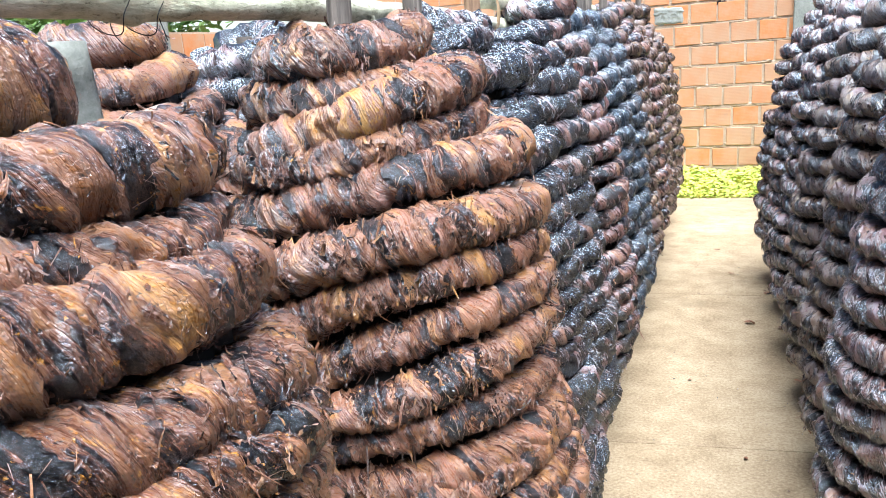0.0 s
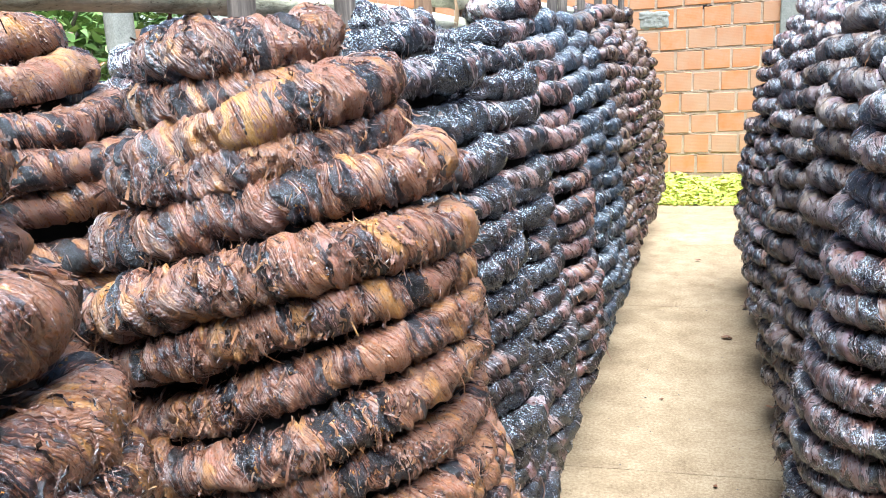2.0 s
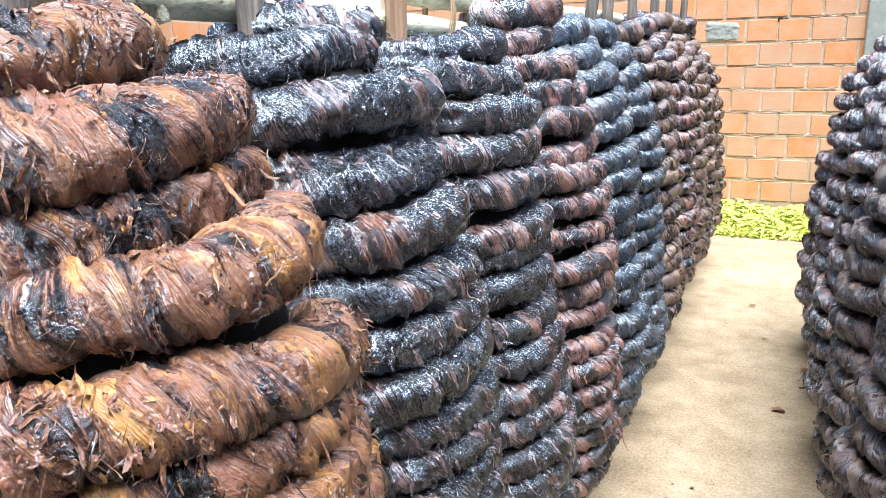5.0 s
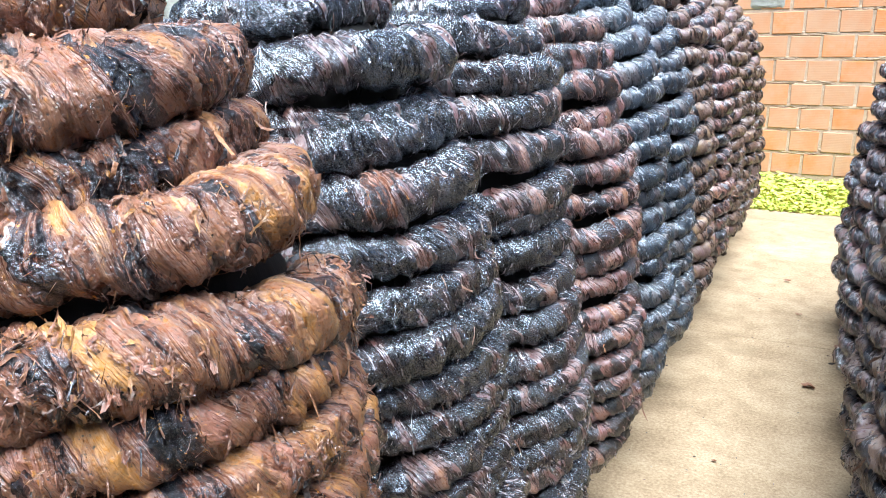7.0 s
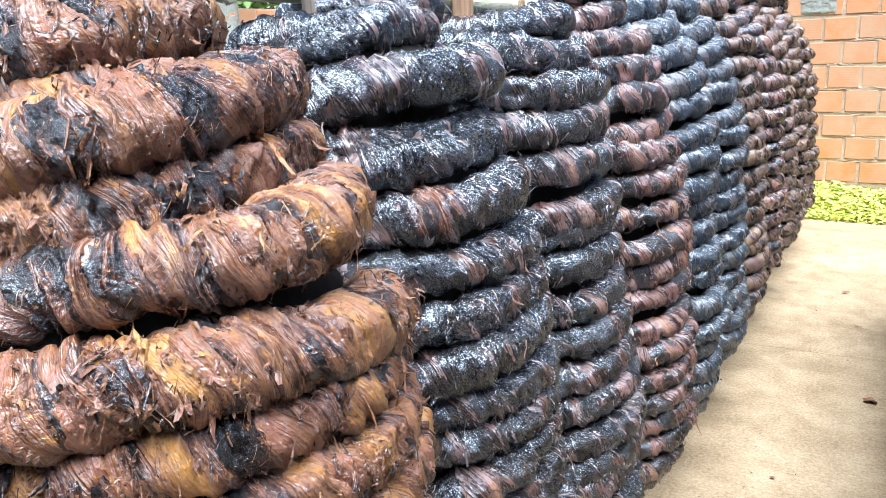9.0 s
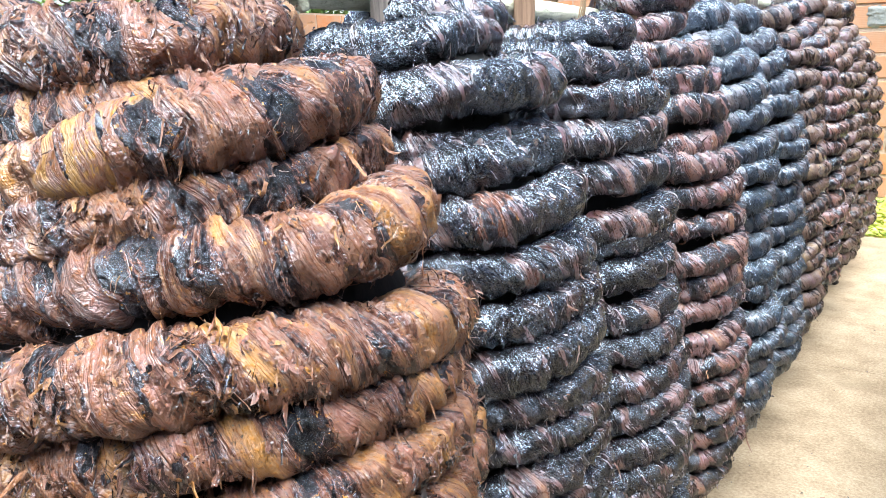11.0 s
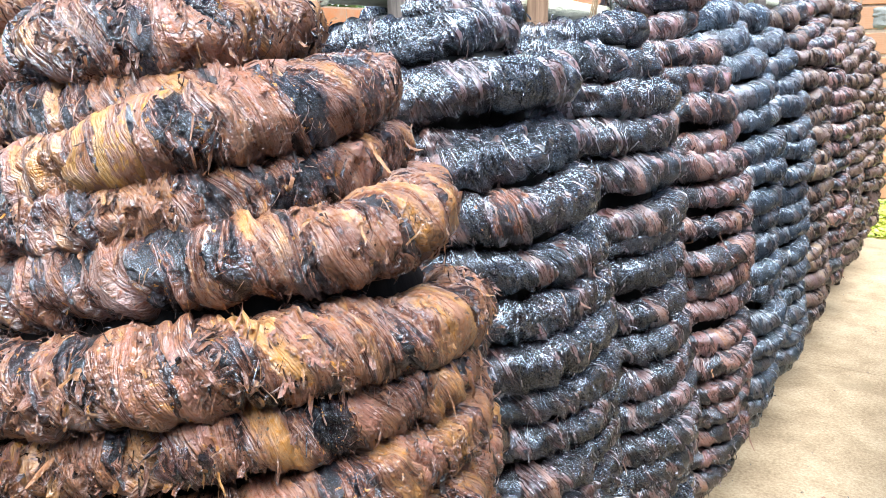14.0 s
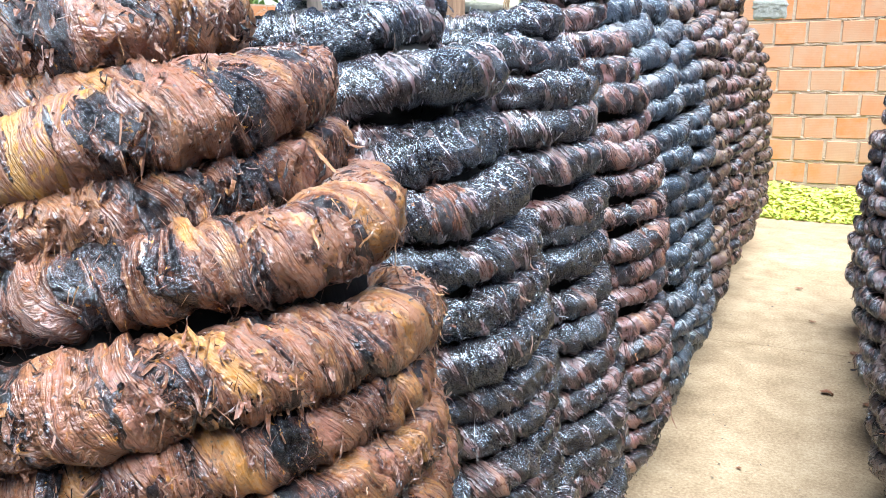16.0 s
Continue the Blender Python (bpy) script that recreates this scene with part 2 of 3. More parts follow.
def part(name, bm, material, parent, label=""):
    me = bpy.data.meshes.new(name)
    bm.to_mesh(me)
    bm.free()
    me.materials.append(material)
    ob = new(name, me)
    ob.parent = parent
    if label:
        tagged(ob, label)
    return ob


def vnoise(x, y, seed):
    """Smooth value noise in -1..1 on arrays."""
    xi, yi = np.floor(x).astype(np.int64), np.floor(y).astype(np.int64)
    fx, fy = x - xi, y - yi
    fx, fy = fx * fx * (3 - 2 * fx), fy * fy * (3 - 2 * fy)

    def h(a, b):
        n = (a * 374761393 + b * 668265263 + seed * 974634777) & 0xFFFFFFFF
        n = ((n ^ (n >> 13)) * 1274126177) & 0xFFFFFFFF
        n = n ^ (n >> 16)
        return (n & 0xFFFF) / 32767.5 - 1
    a = h(xi, yi) * (1 - fx) + h(xi + 1, yi) * fx
    b = h(xi, yi + 1) * (1 - fx) + h(xi + 1, yi + 1) * fx
    return a * (1 - fy) + b * fy


def grid_faces(rows, cols):
    i = np.arange(rows - 1)[:, None] * cols + np.arange(cols - 1)[None, :]
    return np.stack([i, i + 1, i + cols + 1, i + cols], -1).reshape(-1, 4)


def pole(name, p0, p1, r0, r1, mat, parent=None, label="", seed=0, rings=14, around=14, bend=0.0, knots=0, square=False, rise=0.0, uneven=1.0):
    """A round or squared stick from p0 to p1, uneven, with closed ends."""
    p0, p1 = np.array(p0, float), np.array(p1, float)
    d = (p1 - p0) / np.linalg.norm(p1 - p0)
    a = np.cross(d, (0.31, 0.9, 0.2))
    a /= np.linalg.norm(a)
    b = np.cross(d, a)
    t = np.linspace(0, 1, rings)
    ang = np.linspace(0, 2 * np.pi, around, endpoint=False)
    T, A = np.meshgrid(t, ang, indexing="ij")
    length = np.linalg.norm(p1 - p0)
    R = (r0 + (r1 - r0) * T) * (1 + uneven * (0.09 * vnoise(T * length * 14, A * 1.2, seed) + 0.06 * vnoise(T * length * 50, A * 2, seed + 3)))
    if square:
        R = R * (1 / np.maximum(np.abs(np.cos(A)), np.abs(np.sin(A)))) ** 0.75
    rng = np.random.default_rng(seed)
    for _ in range(knots):
        kt, ka = rng.uniform(0.1, 0.9), rng.uniform(0, 6.28)
        R = R + r0 * 0.35 * np.exp(-((T - kt) * length / 0.02) ** 2 - (np.angle(np.exp(1j * (A - ka))) / 0.5) ** 2)
    mid = p0 + (p1 - p0) * T[..., None]
    mid = mid + a * (bend * np.sin(T * np.pi) + 0.15 * r0 * vnoise(T * length * 5, 0 * T, seed + 7))[..., None]
    mid[..., 2] += rise * np.sin(T * np.pi)
    V = (mid + a * (R * np.cos(A))[..., None] + b * (R * np.sin(A))[..., None]).reshape(-1, 3)
    n = around
    faces = [(i * n + j, i * n + (j + 1) % n, (i + 1) * n + (j + 1) % n, (i + 1) * n + j) for i in range(rings - 1) for j in range(n)]
    faces += [tuple(range(n - 1, -1, -1)), tuple((rings - 1) * n + j for j in range(n))]
    return mesh_object(name, V, faces, mat, parent, label)


def empty(name, at, label="", category="", group="", kind=""):
    ob = new(name)
    ob.location = at
    return tagged(ob, label, category, group, kind)


# ---- tobacco rolls ----
PROFILE_Z = np.array([0.08, 0.14, 0.22, 0.36, 0.56, 0.80, 0.95, 1.04, 1.10, 1.15, 1.20])
PROFILE_R = np.array([0.15, 0.232, 0.277, 0.288, 0.272, 0.245, 0.222, 0.196, 0.165, 0.128, 0.085])


def shreds(count, fibres, surf, rng, mat, parent, seed, hanging=False):
    """Torn leaf flaps that hug the rope, or loose fibres that stand off it. surf(n) gives places, normals, across- and along-directions,
    the rope's radius and the leaf coordinates."""
    n, flap = max(count, fibres), count > 0
    P, N, A, L, RR, U = surf(n, flap and not hanging)
    seg = 4
    length = 0.004 + 0.018 * rng.random(n) ** 2.0 if flap else rng.uniform(0.006, 0.022, n)
    width = 0.0012 + 0.0055 * rng.random(n) ** 2.0 if flap else rng.uniform(0.0004, 0.0011, n)
    if hanging:
        length, width = 0.014 + 0.032 * rng.random(n) ** 2, 0.0012 + 0.0045 * rng.random(n) ** 2
    turn = rng.normal(0.15, 0.45, n) if flap else rng.normal(0.25, 0.5, n)
    sign = np.where(rng.random(n) < 0.55, -1, 1)
    if hanging:
        sign = -np.ones(n)
    D = (A * np.cos(turn)[:, None] + L * np.sin(turn)[:, None]) * sign[:, None]
    W = np.cross(N, D)
    lift = np.abs(rng.normal(0.05, 0.2, n)) if flap else 0.02 + 0.8 * rng.random(n) ** 4
    curl = rng.normal(0.1, 0.8, n) - (length / RR) * np.abs(np.cos(turn)) * 0.9
    twist = rng.normal(0, 0.7, n)
    if hanging:
        lift, curl, twist = rng.uniform(0.0, 0.3, n), rng.normal(-0.5, 1.3, n), rng.normal(0, 1.6, n)
    pts, rope = [], []
    own = 0.37 * seed + rng.random(n) * 0.35
    Q = P + N * (0.0006 if flap else 0.0012)
    step = length / seg
    for k in range(seg + 1):
        f = k / seg
        ang = lift + curl * f + (rng.normal(0, 0.25, n) if k else 0)
        w = width * (1 - 0.35 * f * f if flap else 1 - 0.9 * f) * 0.5
        wd = W * np.cos(twist * f)[:, None] + N * np.sin(twist * f)[:, None]
        if flap:
            ja, jb = rng.uniform(0.35, 1.35, n), rng.uniform(0.35, 1.35, n)
            slip = D * (rng.uniform(-0.6, 0.6, n) * step)[:, None]
            pts += [Q - wd * (w * ja)[:, None] + slip, Q + N * (0.0006 + 0.45 * w * np.sin(5 * f + own * 40))[:, None], Q + wd * (w * jb)[:, None]]
        else:
            pts += [Q - wd * w[:, None], Q + wd * w[:, None]]
        for side in ((-1, 0, 1) if flap else (-1, 1)):
            rope.append(np.stack([U[:, 0] + side * w, U[:, 1] + sign * length * f, own], -1))
        Q = Q + (D * np.cos(ang)[:, None] + N * np.sin(ang)[:, None]) * step[:, None]
        if hanging:
            Q[:, 2] -= 0.3 * step
    arr, rope = np.stack(pts, 1), np.stack(rope, 1)
    c = 3 if flap else 2
    off = np.arange(n)[:, None, None] * (c * (seg + 1))
    quads = np.array([[c * k + j, c * k + j + 1, c * k + c + j + 1, c * k + c + j] for k in range(seg) for j in range(c - 1)])[None]
    ob = mesh_object("torn_leaf" if flap else "loose_fibre", arr.reshape(-1, 3), (off + quads).reshape(-1, 4), mat, parent,
                     "torn curled leaf scraps" if flap else "fine loose leaf fibres", rope=rope.reshape(-1, 3))
    return tagged(ob, kind="stuff")


def roll(cx, cy, seed, mat, shred, label, group, scale=1.0, half_y=0.2, step=0.006, around=20, flaps=800, fibres=900, pitch=0.0485,
         top=1.175, stick=None, stick_mat=None, lean=(0.0, 0.0), back=math.pi, fat_top=True, stick_top=1.34, drop=0.0, top_r=0.0, top_at=(0.0, 0.0), square=2.5, strips=0, wraps=(), start=0.135, radii=None, face=-math.pi / 4, rings=()):
    """A tall roll of tobacco rope wound round an upright stick, one mesh for each turn of the rope."""
    rng = np.random.default_rng(seed)
    thing = empty("tobacco_roll", (cx, cy, 0), label, "tobacco roll", group)
    z, k = start, 0
    turns = []
    while z < top - 0.01:
        turns.append(z)
        z += pitch * rng.uniform(0.87, 1.13)
    if rings:
        # turns whose height, reach, tilt and thickness are known, on top of evenly wound ones
        low = min(r[0] for r in rings)
        turns = [q for q in turns if q < low - pitch * 0.8] + sorted(r[0] for r in rings)
        rings = {r[0]: r for r in rings}
    radii = PROFILE_R if radii is None else np.array(radii)
    arc = rng.uniform(0, 50)
    rope_r0 = pitch * 0.462
    info, hull = [], []
    for k, z0 in enumerate(turns):
        last = k >= len(turns) - 1
        z1 = turns[k + 1] if not last else z0 + pitch * 0.6
        R0 = float(np.interp(z0 + drop, PROFILE_Z, radii)) * scale
        fine = np.linspace(0, 2 * np.pi, 721)
        dens = np.where(np.cos(fine + back - face) > -0.15, 1.0, 0.22)
        cum = np.r_[0, np.cumsum((dens[1:] + dens[:-1]) / 2)]
        n = max(40, int(R0 * cum[-1] * fine[1] / step))
        th = np.interp(np.linspace(0, cum[-1], n + 1), cum, fine)
        ph = np.linspace(-np.pi, np.pi, around + 1)
        u = th / (2 * np.pi)
        zc = z0 + (z1 - z0) * u
        Rp = np.interp(zc + drop, PROFILE_Z, radii) * scale
        if last and top_r and not rings:
            Rp = np.full_like(Rp, top_r)
        off = (0.015 if not last else 0.005) * vnoise(th * 1.1 + 9.1 * k, 0 * th + k, seed) * np.minimum(1, np.minimum(u, 1 - u) * 8)
        known = rings.get(z0) if rings else None
        fat = 1.30 if (last and fat_top) else rng.uniform(0.88, 1.13)
        rr = rope_r0 * fat * (1 + 0.09 * vnoise(th * 3.0 * R0 / 0.2, 0 * th + k, seed + 5))
        if known:
            rr = rr * (0.89 if mat == LEAF_BROWN else 0.91) * known[5] / (rope_r0 * fat)
        ra = Rp - rr + off
        rb = np.minimum(Rp, half_y + 0.012 * np.sin(2.1 * k + seed)) - rr + off
        tilt = pitch * rng.normal(0, 0.14)
        a = th + back
        if known:
            ra, rb = known[1] - rr + off * 0.5, known[2] - rr + off * 0.5
            rise = np.clip((u - 0.78) / 0.22, 0, 1)
            zc = z0 + (z1 - z0) * rise * rise * (3 - 2 * rise) + known[3] * np.cos(a) + known[4] * np.sin(a)
            tilt = 0.0
        elif rings:
            zc = zc + 0.025 * np.cos(a)
        zc = zc + (tilt * np.sin(th) + 0.010 * vnoise(th * 0.9 + 3.3 * k, 0 * th, seed + 2)) * np.minimum(1, np.minimum(u, 1 - u) * 8) + (0.012 if last and fat_top and not known else 0)
        lx, ly = lean[0] * (zc - 0.1), lean[1] * (zc - 0.1)
        if last:
            lx, ly = lx + top_at[0], ly + top_at[1]
        pw = 2.0 if last else square
        rp = (np.abs(np.cos(a) / ra) ** pw + np.abs(np.sin(a) / rb) ** pw) ** (-1 / pw)
        C = np.stack([rp * np.cos(a) + lx, rp * np.sin(a) + ly, zc], -1)
        tan_x, tan_y = np.gradient(C[:, 0], th), np.gradient(C[:, 1], th)
        Nn = np.stack([tan_y, -tan_x, 0 * a], -1)
        Nn /= np.linalg.norm(Nn, axis=1)[:, None]
        cap = np.ones_like(u)
        if last or k == 0:
            cap = np.minimum(cap, np.sqrt(np.minimum(1, u * 40)) + 1e-3)
        if k >= len(turns) - 2:
            cap = np.minimum(cap, np.sqrt(np.minimum(1, (1 - u) * 40)) + 1e-3)
        ds = np.r_[0, np.cumsum(np.linalg.norm(np.diff(C, axis=0), axis=1))]
        S, P = np.meshgrid(arc + ds, ph, indexing="ij")
        arc += ds[-1]
        rrg = rr[:, None]
        w = S + 0.32 * rrg * P + 0.006 * vnoise(S * 30, P * 0.8, seed + 11)
        cell = w / 0.034 + 0.9 * vnoise(w * 13, 0 * P + k, seed + 12) + 0.25 * vnoise(S * 25, P * 1.5, seed + 13)
        saw = cell - np.floor(cell)
        disp = 0.0056 * (saw - 0.5) + 0.0040 * vnoise(w * 42, P * 1.3, seed + 14) + 0.0024 * vnoise(w * 90, P * 2.4, seed + 15)
        pick = vnoise(np.floor(cell) * 7.3, 0 * P + 0.5, seed + 17)
        strand = w + 0.45 * pick * rrg * P
        disp += 0.0036 * (1 - 2.2 * np.abs(vnoise(strand * (0.33 / step), P * 0.7, seed + 18)))
        rad = (rrg + disp) * cap[:, None]
        V = C[:, None, :] + Nn[:, None, :] * (rad * np.cos(P))[..., None]
        V[..., 2] += rad * np.sin(P)
        rope = np.stack([w, P * rrg, 0 * P + 0.37 * seed], -1)
        mesh_object("rope_turn", V.reshape(-1, 3), grid_faces(n + 1, around + 1), mat, thing, rope=rope.reshape(-1, 3))
        info.append((C, Nn, rr, S[:, 0]))
        hull.append((float(zc.mean()), max(0.03, float(ra.min()) - 0.022), max(0.03, float(rb.min()) - 0.022), (float(zc.max()) - float(zc.min())) / 2))

    # core added inside the turns; its near-black colour paints the shade in the gaps
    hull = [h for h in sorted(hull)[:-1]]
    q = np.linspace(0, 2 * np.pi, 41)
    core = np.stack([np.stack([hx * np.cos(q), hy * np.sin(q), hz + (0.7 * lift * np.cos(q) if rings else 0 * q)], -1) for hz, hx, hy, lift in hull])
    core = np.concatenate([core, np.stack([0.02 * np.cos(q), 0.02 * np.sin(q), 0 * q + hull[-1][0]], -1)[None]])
    mesh_object("gap_shade_core", core.reshape(-1, 3), grid_faces(len(core), 41), SHADE_AND_WIRE_BLACK, thing, "added near-black core standing in for shade between the turns")

    def surf(m, tufts=False):
        if tufts:
            # torn scraps gather in frayed stretches
            P, N, A, L, RR, U = surf(3 * m)
            keep = np.argsort(-(vnoise(U[:, 0] * 16, U[:, 1] * 9, seed + 41) + rng.normal(0, 0.42, 3 * m)))[:m]
            return P[keep], N[keep], A[keep], L[keep], RR[keep], U[keep]
        arcs = np.array([q[3][-1] - q[3][0] for q in info])
        which = rng.choice(len(info), m, p=arcs / arcs.sum())
        P, N, A, L = (np.empty((m, 3)) for _ in range(4))
        RR, U = np.empty(m), np.empty((m, 2))
        for i in range(len(info)):
            sel = np.nonzero(which == i)[0]
            C, Nn, rr, sc = info[i]
            j = rng.integers(0, len(C) - 1, len(sel))
            p = rng.normal(0.15, 0.9, len(sel))
            c, s = np.cos(p)[:, None], np.sin(p)[:, None]
            n3 = Nn[j] * c + np.array([0, 0, 1.0]) * s
            P[sel] = C[j] + n3 * (rr[j] * 1.02)[:, None]
            N[sel] = n3
            A[sel] = -Nn[j] * s + np.array([0, 0, 1.0]) * c
            t = C[j + 1] - C[j]
            L[sel] = t / np.linalg.norm(t, axis=1)[:, None]
            RR[sel] = rr[j]
            U[sel] = np.stack([sc[j] + 0.32 * rr[j] * p, rr[j] * p], -1)
        return P, N, A, L, RR, U
    shreds(flaps, 0, surf, rng, mat, thing, seed)
    shreds(0, fibres, surf, rng, mat, thing, seed)
    if strips:
        shreds(strips, 0, surf, rng, shred, thing, seed, True)
    for ang, zw, long, wrap_mat, wrap_label in wraps:
        # one broad leaf wound over the rope, with a ragged edge
        best = min(((abs(np.angle(np.exp(1j * (math.atan2(q[1], q[0]) - ang)))) + 6 * abs(q[2] - zw), i, j) for i, (C, _, _, _) in enumerate(info) for j, q in enumerate(C)))
        C, Nn, rr, sc = info[best[1]]
        span = np.nonzero(np.abs(sc - sc[best[2]]) < long / 2)[0]
        ph = np.linspace(-2.6, 2.6, 34)
        f = np.linspace(0, 1, len(span))
        rag = 0.10 * vnoise(ph * 2.2, 0 * ph, seed + 31)
        rows = []
        for e in np.linspace(0, 1, 22):
            t = np.clip(e + 0.22 * (ph / 5.2) + rag * (2 * e - 1), 0, 1)
            c3 = np.stack([np.interp(t, f, C[span, i]) for i in range(3)], -1)
            n3 = np.stack([np.interp(t, f, Nn[span, i]) for i in range(3)], -1)
            puff = np.sin(np.pi * e) ** 0.5
            rad = np.interp(t, f, rr[span]) * (0.99 + 0.13 * puff) + 0.0022 * vnoise(ph * 3 + e * 9, 0 * ph + e * 12, seed + 33)
            row = c3 + n3 * (rad * np.cos(ph))[:, None]
            row[:, 2] += rad * np.sin(ph)
            rows.append(np.concatenate([row, np.stack([sc[best[2]] + e * long + 0.01 * ph, ph * 0.025, 0 * ph + seed], -1)], 1))
        arr = np.stack(rows).reshape(-1, 6)
        mesh_object("leaf_wrap", arr[:, :3], grid_faces(22, 34), wrap_mat, thing, wrap_label, rope=arr[:, 3:])
    tx, ty = lean[0] * 1.1, lean[1] * 1.1
    sm = stick_mat or STICK_GREY
    sx, sy = stick or (0.0, 0.0)
    pole("stick", (0, 0, 0.05), (tx + sx, ty + sy, stick_top), 0.021, 0.018, sm, thing, seed=seed, knots=4, rings=40, around=14, bend=0.006, uneven=1.4)
    for i in range(4):
        q = 0.6 + i * math.pi / 2 + rng.uniform(-0.2, 0.2)
        rx, ry = 0.185 * scale, min(0.185 * scale, half_y * 0.85)
        pole("leg", (rx * math.cos(q), ry * math.sin(q), 0.0), (rx * 0.8 * math.cos(q), ry * 0.8 * math.sin(q), start + 0.01), 0.017, 0.020, STICK_DARK, thing,
             seed=seed + i, rings=5, around=8, square=True)
    return thing


# ---- floor, ground, walls ----
def slab(name, x0, x1, edge0, edge1, mat, parent):
    bm = bmesh.new()
    xs = np.linspace(x0, x1, 61)
    rows = []
    for f in (edge0, edge1):
        rows.append([(x, f(x)) for x in xs])
    top = [[bm.verts.new((x, y, 0.0)) for x, y in row] for row in rows]
    low = [[bm.verts.new((x, y, -0.05)) for x, y in row] for row in rows]
    for i in range(60):
        bm.faces.new((top[0][i], top[0][i + 1], top[1][i + 1], top[1][i]))
        bm.faces.new((low[0][i], low[0][i + 1], top[0][i + 1], top[0][i]))
        bm.faces.new((top[1][i], top[1][i + 1], low[1][i + 1], low[1][i]))
    return part(name, bm, mat, parent)


ground = mesh_object("ground", [(-300, -300, -0.05), (300, -300, -0.05), (300, 300, -0.05), (-300, 300, -0.05)], [(0, 1, 2, 3)], SOIL_MAT, smooth=False)
tagged(ground, "bare brown soil round the concrete yard", "ground", kind="structure")
floor = empty("floor", (0, 0, 0), "worn tan concrete floor with cracks and stains", "floor", kind="structure")


def crack(y, slope, seed, gap):
    return lambda x: y + slope * x + 0.008 * noise.noise((x * 6, seed, 0)) + 0.004 * noise.noise((x * 30, seed, 5)) + gap


edges = [(-5.0, 0, 1), (0.915, 0.10, 2), (2.30, 0.05, 3), (4.52, 0.0, 4)]
for (ya, sa, da), (yb, sb, db) in zip(edges[:-1], edges[1:]):
    slab("concrete_slab", -6.0, 6.0, crack(ya, sa, da, 0.0012), crack(yb, sb, db, -0.0012), FLOOR_MAT, floor)

COURSE, LENGTH, WALL_Y = 0.160, 0.204, 5.2
wall = empty("wall_end", (0, WALL_Y, 0), "unplastered wall of orange hollow clay bricks with tan mortar", "wall", kind="structure")


def box(bm, x0, x1, y0, y1, z0, z1, bevel=0.0):
    r = bmesh.ops.create_cube(bm, size=1.0, matrix=Matrix.Translation(((x0 + x1) / 2, (y0 + y1) / 2, (z0 + z1) / 2)) @ Matrix.Diagonal((x1 - x0, y1 - y0, z1 - z0, 1)))
    if bevel:
        es = list({e for v in r["verts"] for e in v.link_edges})
        bmesh.ops.bevel(bm, geom=es, offset=bevel, segments=1, affect="EDGES")


bm = bmesh.new()
box(bm, -3.2, 6.0, 0.004, 0.11, -0.05, 2.6)
part("mortar_bed", bm, MORTAR_MAT, wall)

# ---- tobacco rolls, the two rows by the aisle and the row behind ----
LEFT, RIGHT, BACK = "rolls along the aisle, brick side", "rolls along the aisle, far rack", "rolls of the rack behind"
BROWN_LABEL = "tall roll of thick brown cured tobacco rope with torn leaf edges"
BLACK_LABEL = "tall roll of tarry black tobacco rope with wet gloss"
MIX_LABEL = "tall roll of dark brown tobacco rope with black patches"
GREY_LABEL = "tall roll of dull brown tobacco rope, dry and frayed"
# each turn: height, reach along x and y, tilt along x and y, half thickness
NEAR_TURNS = [(0.850, 0.272, 0.265, 0.004, -0.035, 0.028), (0.900, 0.269, 0.255, 0.0, -0.035, 0.027), (0.952, 0.262, 0.250, -0.004, -0.038, 0.033), (1.017, 0.245, 0.236, -0.004, -0.022, 0.037),
              (1.056, 0.215, 0.205, 0.0, -0.018, 0.024), (1.100, 0.212, 0.206, 0.0, -0.008, 0.034), (1.162, 0.150, 0.150, 0.0, 0.0, 0.043)]
TALL_TURNS = [(0.632, 0.278, 0.262, 0.022, 0.006, 0.030), (0.690, 0.268, 0.255, 0.028, 0.006, 0.027), (0.748, 0.275, 0.260, 0.036, 0.014, 0.031), (0.790, 0.278, 0.232, 0.060, 0.004, 0.029),
              (0.842, 0.263, 0.232, 0.052, -0.014, 0.031), (0.886, 0.263, 0.248, 0.062, -0.030, 0.035), (0.982, 0.254, 0.182, 0.044, 0.004, 0.037), (1.050, 0.186, 0.182, 0.017, 0.009, 0.027),
              (1.084, 0.186, 0.177, 0.045, 0.015, 0.034), (1.116, 0.158, 0.160, 0.007, 0.002, 0.029), (1.165, 0.120, 0.130, 0.014, 0.0, 0.034)]
BLACK_TURNS = [(0.606, 0.279, 0.205, 0.0, 0.0, 0.023), (0.651, 0.279, 0.205, 0.0, 0.0, 0.024), (0.698, 0.276, 0.203, 0.0, -0.003, 0.024), (0.748, 0.270, 0.200, -0.002, -0.006, 0.025), (0.803, 0.271, 0.207, 0.0, -0.004, 0.028),
               (0.855, 0.250, 0.200, -0.003, -0.006, 0.026), (0.911, 0.243, 0.201, -0.003, -0.012, 0.028), (0.971, 0.232, 0.206, 0.0, 0.001, 0.031), (1.033, 0.205, 0.204, 0.003, 0.003, 0.028),
               (1.063, 0.180, 0.180, 0.003, 0.005, 0.018), (1.108, 0.193, 0.184, 0.008, 0.005, 0.033), (1.170, 0.116, 0.126, 0.008, 0.006, 0.030), (1.212, 0.085, 0.090, 0.0, 0.0, 0.024)]
